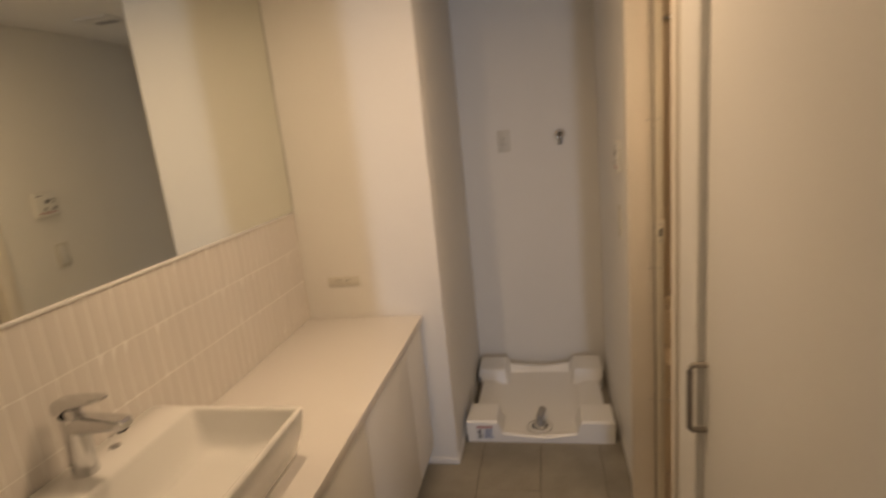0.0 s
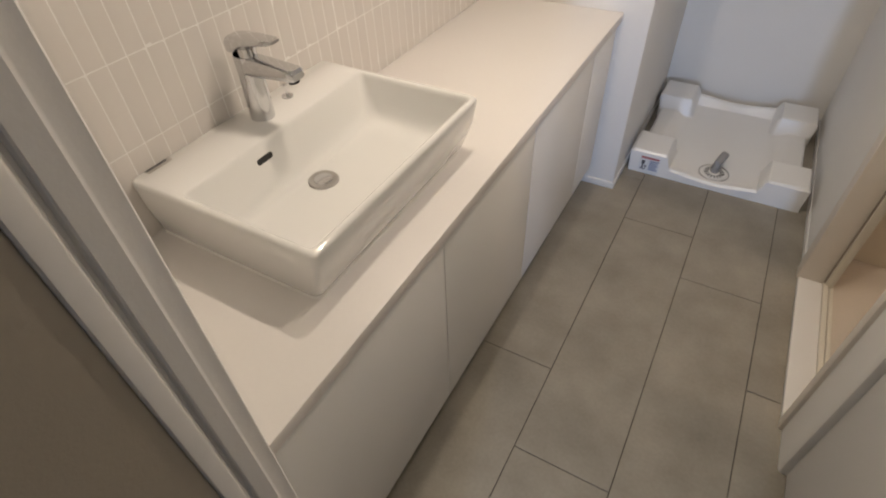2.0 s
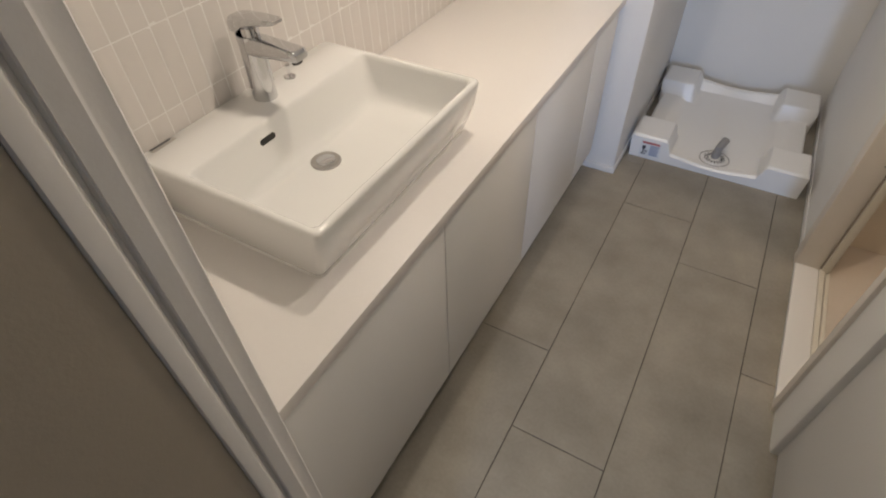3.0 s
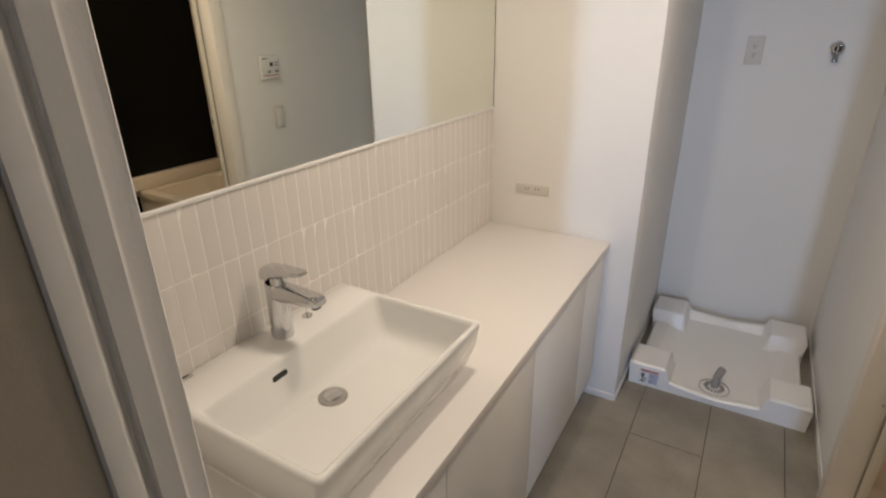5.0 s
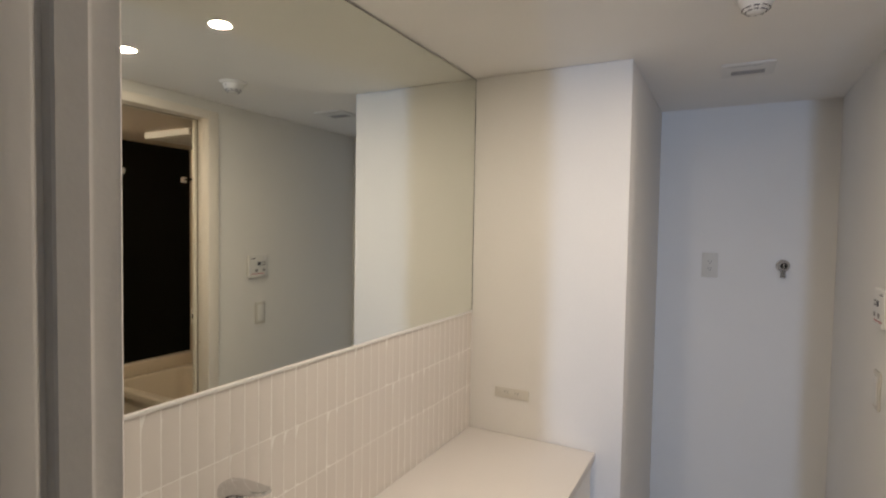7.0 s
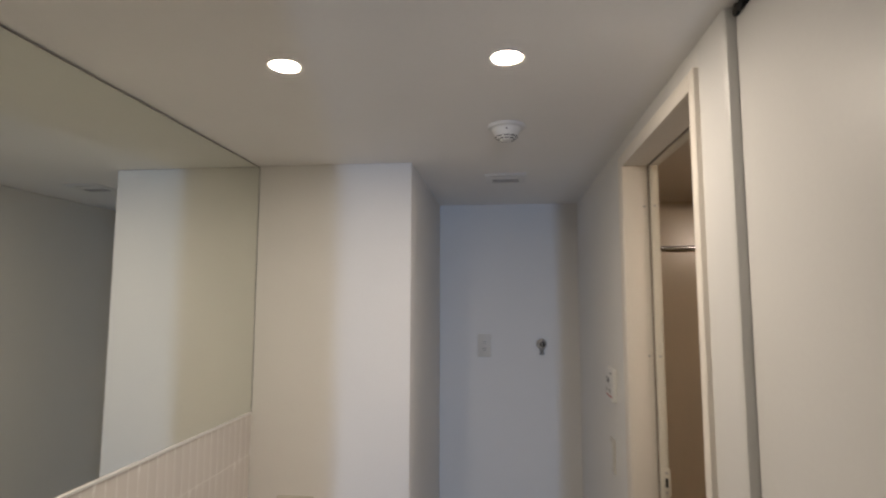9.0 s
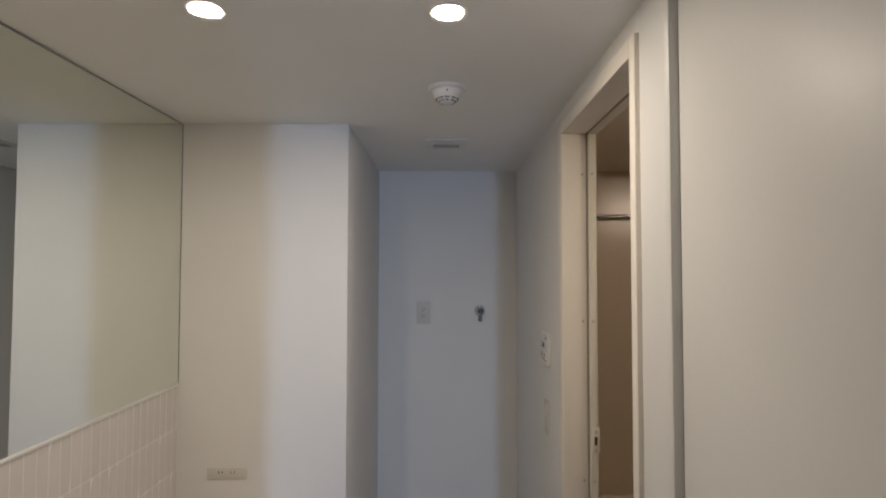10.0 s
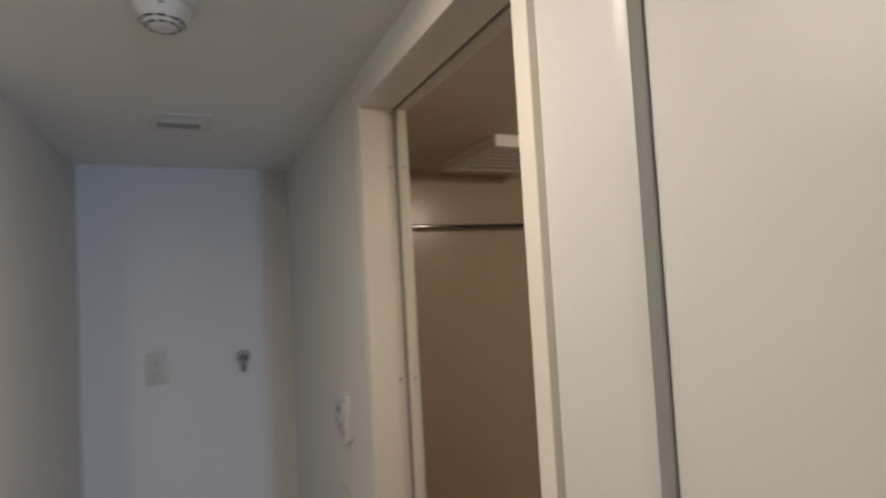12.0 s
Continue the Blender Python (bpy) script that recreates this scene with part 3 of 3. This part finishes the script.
def outlet(m, label, horizontal=False, pins=3, w=0.07, h=0.12):
    ob = thing("wall_outlet", (0, 0, 0), label, "outlet")
    ob.matrix_world = m
    plate = part("plate", box((-w / 2, -h / 2, 0), (w / 2, h / 2, 0.006), 0.0025), PLATE, ob)
    part("insert", box((-0.018, -0.034, 0.006), (0.018, 0.034, 0.0075), 0.001) if not horizontal else box((-w * 0.33, -0.013, 0.006), (w * 0.33, 0.013, 0.0075), 0.001), PLATE, plate)
    for s in (-1, 1):
        ox, oy = (s * 0.0215, 0.003) if horizontal else (0, s * 0.0175)
        for d in (-1, 1):
            part("slot", box((ox + d * 0.0062 - 0.0013, oy - 0.0035 + 0.002, 0.0072), (ox + d * 0.0062 + 0.0013, oy + 0.0035 + 0.002, 0.0082)), DARK, ob)
        if pins == 3:
            part("slot", lathe([(0, 0.0082), (0.0023, 0.0082), (0.0023, 0.007)], 10, Matrix.Translation((ox, oy - 0.0085, 0))), DARK, ob)
    return ob


outlet(pose(0.183, PY, 0.888, 90), "slim white double outlet on the pier above the worktop", True, 2, 0.142, 0.040)
outlet(pose(0.845, BACK, 1.380, 90), "white washing machine outlet on the alcove wall", False, 3)

tap = thing("washing_machine_tap", (1.147, BACK, 1.391), "chrome washing machine tap on the alcove wall", "tap")
part("flange", lathe([(0.019, 0.006), (0.024, 0.006), (0.028, 0.004), (0.029, 0), (0.019, 0)], 36, pose(0, 0, 0, 90)), CHROME, tap)
part("body", lathe([(0, 0.030), (0.0125, 0.030), (0.0125, 0.040), (0.017, 0.0405), (0.0205, 0.037), (0.0215, 0.028), (0.020, 0.012), (0.0205, 0.0), (0, 0.0)], 36, pose(0, 0, 0, 90)), CHROME, tap)
part("socket", lathe([(0, 0.0315), (0.0122, 0.0315), (0.0122, 0.030), (0, 0.030)], 24, pose(0, 0, 0, 90)), DARK, tap, "dark socket of the tap handle")
part("lever", box((-0.0035, -0.050, -0.010), (0.0035, -0.030, 0.011), 0.002), CHROME, tap, "small chrome key handle")
part("outlet", lathe([(0, 0), (0.0115, 0), (0.0125, -0.010), (0.0105, -0.014), (0.0105, -0.032), (0.0130, -0.033), (0.0130, -0.038), (0.0085, -0.040), (0, -0.040)], 28, pose(0, -0.024, -0.015)), TAPMETAL, tap)

remote = thing("bath_remote_control", (EW, 2.112, 1.316), "white bath heater remote control with a small display", "remote control")
part("housing", box((-0.016, -0.062, -0.058), (0, 0.062, 0.058), 0.004), PLASTIC, remote)
part("screen", box((-0.0172, 0.0 - 0.004, 0.004), (-0.0158, 0.018, 0.022)), INK, remote, "small dark display")
for k in range(4):
    part("button", box((-0.0175, -0.048 + 0.026 * k, -0.030), (-0.0158, -0.028 + 0.026 * k, -0.016), 0.0008), GREY if k % 2 else PLASTIC, remote)
for k in range(2):
    part("print", box((-0.0166, 0.028, 0.004 + 0.013 * k), (-0.0158, 0.052, 0.010 + 0.013 * k)), GREY, remote)
part("print", box((-0.0166, -0.05, 0.040), (-0.0158, -0.018, 0.044)), INK, remote)
part("print", box((-0.0166, -0.05, -0.043), (-0.0158, 0.045, -0.039)), INKRED, remote)
part("flap", box((-0.019, -0.062, -0.058), (-0.016, 0.062, -0.048), 0.001), PLASTIC, remote)

switch = thing("light_switch", (EW, 2.138, 1.056), "white wall light switch with one wide rocker", "switch")
part("plate", box((-0.007, -0.035, -0.06), (0, 0.035, 0.06), 0.003), PLATE, switch)
part("rocker", box((-0.0105, -0.022, -0.046), (-0.007, 0.022, 0.046), 0.002), PLASTIC, switch)

# ---------------------------------------------------------------- ceiling fittings
for k, (lx, ly) in enumerate(LAMPS):
    ob = thing("downlight", (lx, ly, CEIL), "small round recessed downlight, lit", "downlight", "ceiling downlights")
    part("ring", lathe([(0.0305, 0), (0.0395, 0), (0.040, -0.0008), (0.0392, -0.0022), (0.0325, -0.0022), (0.0305, -0.0012)], 36), PLASTIC, ob)
    part("lens", lathe([(0, -0.0042), (0.010, -0.0040), (0.020, -0.0032), (0.027, -0.0020), (0.0305, -0.0006)], 36), LENS, ob)

smoke = thing("smoke_detector", (0.960, 1.634, CEIL), "round white smoke detector on the ceiling", "smoke detector")
part("base", lathe([(0, -0.010), (0.046, -0.010), (0.053, -0.008), (0.056, -0.004), (0.056, 0), (0, 0)], 40), PLASTIC, smoke)
part("dome", lathe([(0, -0.046), (0.014, -0.0455), (0.0175, -0.044), (0.027, -0.0385), (0.034, -0.031), (0.0385, -0.0225), (0.0415, -0.015), (0.044, -0.010), (0, -0.010)], 40), PLASTIC, smoke)
for k in range(10):
    for r0, z0, w0 in ((0.0312, -0.0346, 0.0072), (0.0238, -0.0408, 0.0052)):
        bm = box((-0.0016, -w0, -0.0016), (0.0016, w0, 0.0016), 0.0008)
        bm.transform(Matrix.Rotation(2 * math.pi * (k + 0.5) / 10, 4, "Z") @ Matrix.Translation((r0, 0, z0)) @ pose(0, 0, 0, 0, 42, 0))
        part("vent_slot", bm, INK, smoke)
part("lamp", lathe([(0, -0.0205), (0.0022, -0.0205), (0.0022, -0.016)], 10, Matrix.Translation((0, -0.0405, 0))), INK, smoke)

vent = thing("ceiling_vent", (0.962, 2.315, CEIL), "white rectangular ceiling vent over the laundry alcove", "vent")
part("plate", box((-0.085, -0.085, -0.006), (0.085, 0.085, 0), 0.002), PLASTIC, vent)
part("slot", box((-0.055, 0.004, -0.0066), (0.055, 0.050, -0.0058)), GREY, vent, "grey recessed grille")
for k in range(4):
    part("slat", box((-0.055, 0.009 + 0.011 * k, -0.0085), (0.055, 0.0125 + 0.011 * k, -0.006), 0.0006), VENTGREY, vent)
part("gap", box((-0.06, -0.062, -0.0065), (0.04, -0.058, -0.0058)), GREY, vent)


# ---------------------------------------------------------------- washing machine pan
def smooth(a, b, v):
    u = min(max((v - a) / (b - a), 0.0), 1.0)
    return u * u * (3 - 2 * u)


def pan():
    W, D, H = 0.690, 0.715, 0.112
    ob = thing("washing_machine_pan", (0.968, 2.186 + D / 2, 0), "white plastic washing machine drip pan with raised corners", "drip pan")
    n = 84
    bm = bmesh.new()
    grid = []
    for i in range(n + 1):
        row = []
        for j in range(n + 1):
            u, v = i / n * 2 - 1, j / n * 2 - 1
            y = v * D / 2
            waist = smooth(0.52, 0.42, abs(v)) * 0.022
            x = u * (W / 2 - waist)
            ax, ay = W / 2 - abs(x), D / 2 - abs(y)
            block = smooth(0.176, 0.150, ax) * smooth(0.200, 0.165, ay)
            side = smooth(0.150, 0.085, ax)
            dip = 0.5 + 0.5 * math.cos(math.pi * min(abs(x) / 0.2, 1.0))
            end = smooth(0.055, 0.02, ay)
            z = 0.030 + 0.022 * side
            lip = 0.052 - 0.018 * dip if y < 0 else 0.074 - 0.016 * dip
            z = max(z, z + (lip - z) * end)
            z = z + (H - z) * block
            edge = min(W / 2 - waist - abs(x), ay)
            z -= 0.008 * smooth(0.010, 0.0, edge) ** 2
            row.append(bm.verts.new((x, y, z)))
        grid.append(row)
    for i in range(n):
        for j in range(n):
            bm.faces.new((grid[i][j], grid[i + 1][j], grid[i + 1][j + 1], grid[i][j + 1]))
    rim = [grid[i][0] for i in range(n + 1)] + [grid[n][j] for j in range(1, n + 1)] + [grid[i][n] for i in range(n - 1, -1, -1)] + [grid[0][j] for j in range(n - 1, 0, -1)]
    low = [bm.verts.new((v.co.x * 0.985, v.co.y * 0.988, 0.0)) for v in rim]
    for k in range(len(rim)):
        m = (k + 1) % len(rim)
        bm.faces.new((rim[k], rim[m], low[m], low[k]))
    part("tray", bm, PANWHITE, ob)
    dx, dy, dz = 0.0, -0.268, 0.0318
    cover = part("drain_cover", lathe([(0, 0.004), (0.040, 0.004), (0.046, 0.003), (0.047, 0.0)], 40, Matrix.Translation((dx, dy, dz))), PANWHITE, ob)
    part("ring", lathe([(0.058, 0), (0.058, 0.002), (0.061, 0.002), (0.061, 0)], 44, Matrix.Translation((dx, dy, dz - 0.0005))), GREY, ob, "dark ring groove")
    for k in range(18):
        a = 2 * math.pi * k / 18
        s = box((0.024, -0.0026, 0.0), (0.042, 0.0026, 0.0012))
        s.transform(Matrix.Translation((dx, dy, dz + 0.0036)) @ Matrix.Rotation(a, 4, "Z"))
        part("slot", s, DARK, cover)
    part("elbow", tube([(dx, dy + 0.004, dz + 0.004), (dx, dy + 0.006, dz + 0.03), (dx + 0.003, dy + 0.012, dz + 0.046), (dx + 0.010, dy + 0.03, dz + 0.058), (dx + 0.018, dy + 0.055, dz + 0.066)], 0.0165, 18), GREY, ob, "grey drain elbow")
    fy = -D / 2 - 0.0005
    lab = part("label", box((-W / 2 + 0.045, fy - 0.0012, 0.018), (-W / 2 + 0.132, fy + 0.004, 0.092)), PAPERLABEL, ob, "printed white label")
    lx = -W / 2 + 0.045
    part("print", box((lx + 0.006, fy - 0.0018, 0.078), (lx + 0.080, fy, 0.087)), INKRED, lab)
    for k in range(5):
        part("print", box((lx + 0.042, fy - 0.0018, 0.026 + 0.010 * k), (lx + 0.080 - 0.006 * (k % 2), fy, 0.031 + 0.010 * k)), INKBLUE, lab)
    for a, b in (((0.010, 0.050), (0.024, 0.068)), ((0.014, 0.030), (0.020, 0.050)), ((0.024, 0.036), (0.034, 0.044)), ((0.008, 0.024), (0.030, 0.029))):
        part("print", box((lx + a[0], fy - 0.0018, a[1]), (lx + b[0], fy, b[1])), INK, lab)


pan()

# ---------------------------------------------------------------- pieces: wall tiles, floor tiles
structure("trim", box((-0.0115, VY, 1.1965), (0.0062, PY - 0.0005, 1.2050), 0.001), CABINET, "thin white ledge on top of the tiles")
part("grout", box((-0.0118, VY, CT + 0.0005), (0.0011, PY - 0.0005, 1.1975)), GROUT, wall_west, "white grout bed")
PITCH, ROW = 0.0387, 0.1490


def tile_mesh(name, w, h, variant):
    """A slim upright tile with a gently uneven, pillowed face."""
    rnd = random.Random(variant)
    bm = bmesh.new()
    nx, nz = 4, 5
    wob = [[rnd.uniform(-0.0002, 0.0002) for _ in range(nz + 1)] for _ in range(nx + 1)]
    tilt = rnd.uniform(-0.00035, 0.00035)
    g = []
    for i in range(nx + 1):
        col = []
        for k in range(nz + 1):
            u, v = i / nx, k / nz
            border = i in (0, nx) or k in (0, nz)
            x = (-0.0009 if border else 0.0) + wob[i][k] + tilt * (u - 0.5) * 2
            col.append(bm.verts.new((x, (u - 0.5) * w, v * h)))
        g.append(col)
    for i in range(nx):
        for k in range(nz):
            bm.faces.new((g[i][k], g[i + 1][k], g[i + 1][k + 1], g[i][k + 1]))
    return mesh_of(name, bm, TILE)


tall = [tile_mesh("tile", PITCH - 0.0022, ROW - 0.0022, k) for k in range(10)]
short = [tile_mesh("tile", PITCH - 0.0022, 0.0285, 50 + k) for k in range(4)]
rnd = random.Random(5)
cols = int((PY - VY) / PITCH)
for c in range(cols):
    y = PY - 0.001 - PITCH * (c + 0.5)
    for r in range(4):
        z = 1.1970 - ROW * (r + 1) + 0.0015
        t = new("tile", rnd.choice(tall if r < 3 else short))
        t.location = (0.0022, y, z if r < 3 else CT + 0.0015)
        t.parent = wall_west

TW, TL = 0.2660, 1.095
LINES = [(-0.0920, 0.4), (0.1740, 0.6), (0.4400, 1.040), (0.7060, 0.758), (0.9720, 1.616), (1.2380, 1.240)]
GAP = 0.0011
for x, joint in LINES:
    x0, x1 = x + GAP, min(x + TW - GAP, RW + 0.04)
    y = joint - TL * math.ceil((joint - 0.005) / TL)
    while y < BACK:
        a, b = max(y + GAP, 0.002), min(y + TL - GAP, BACK + 0.02)
        if b - a > 0.01 and x1 > x0:
            bm = box((-(x1 - x0) / 2, -(b - a) / 2, -0.0038), ((x1 - x0) / 2, (b - a) / 2, 0.0), 0.0007, 1)
            part("tile", bm, FLOORTILE, floor, "", ((x0 + x1) / 2, (a + b) / 2, 0.0))
        y += TL
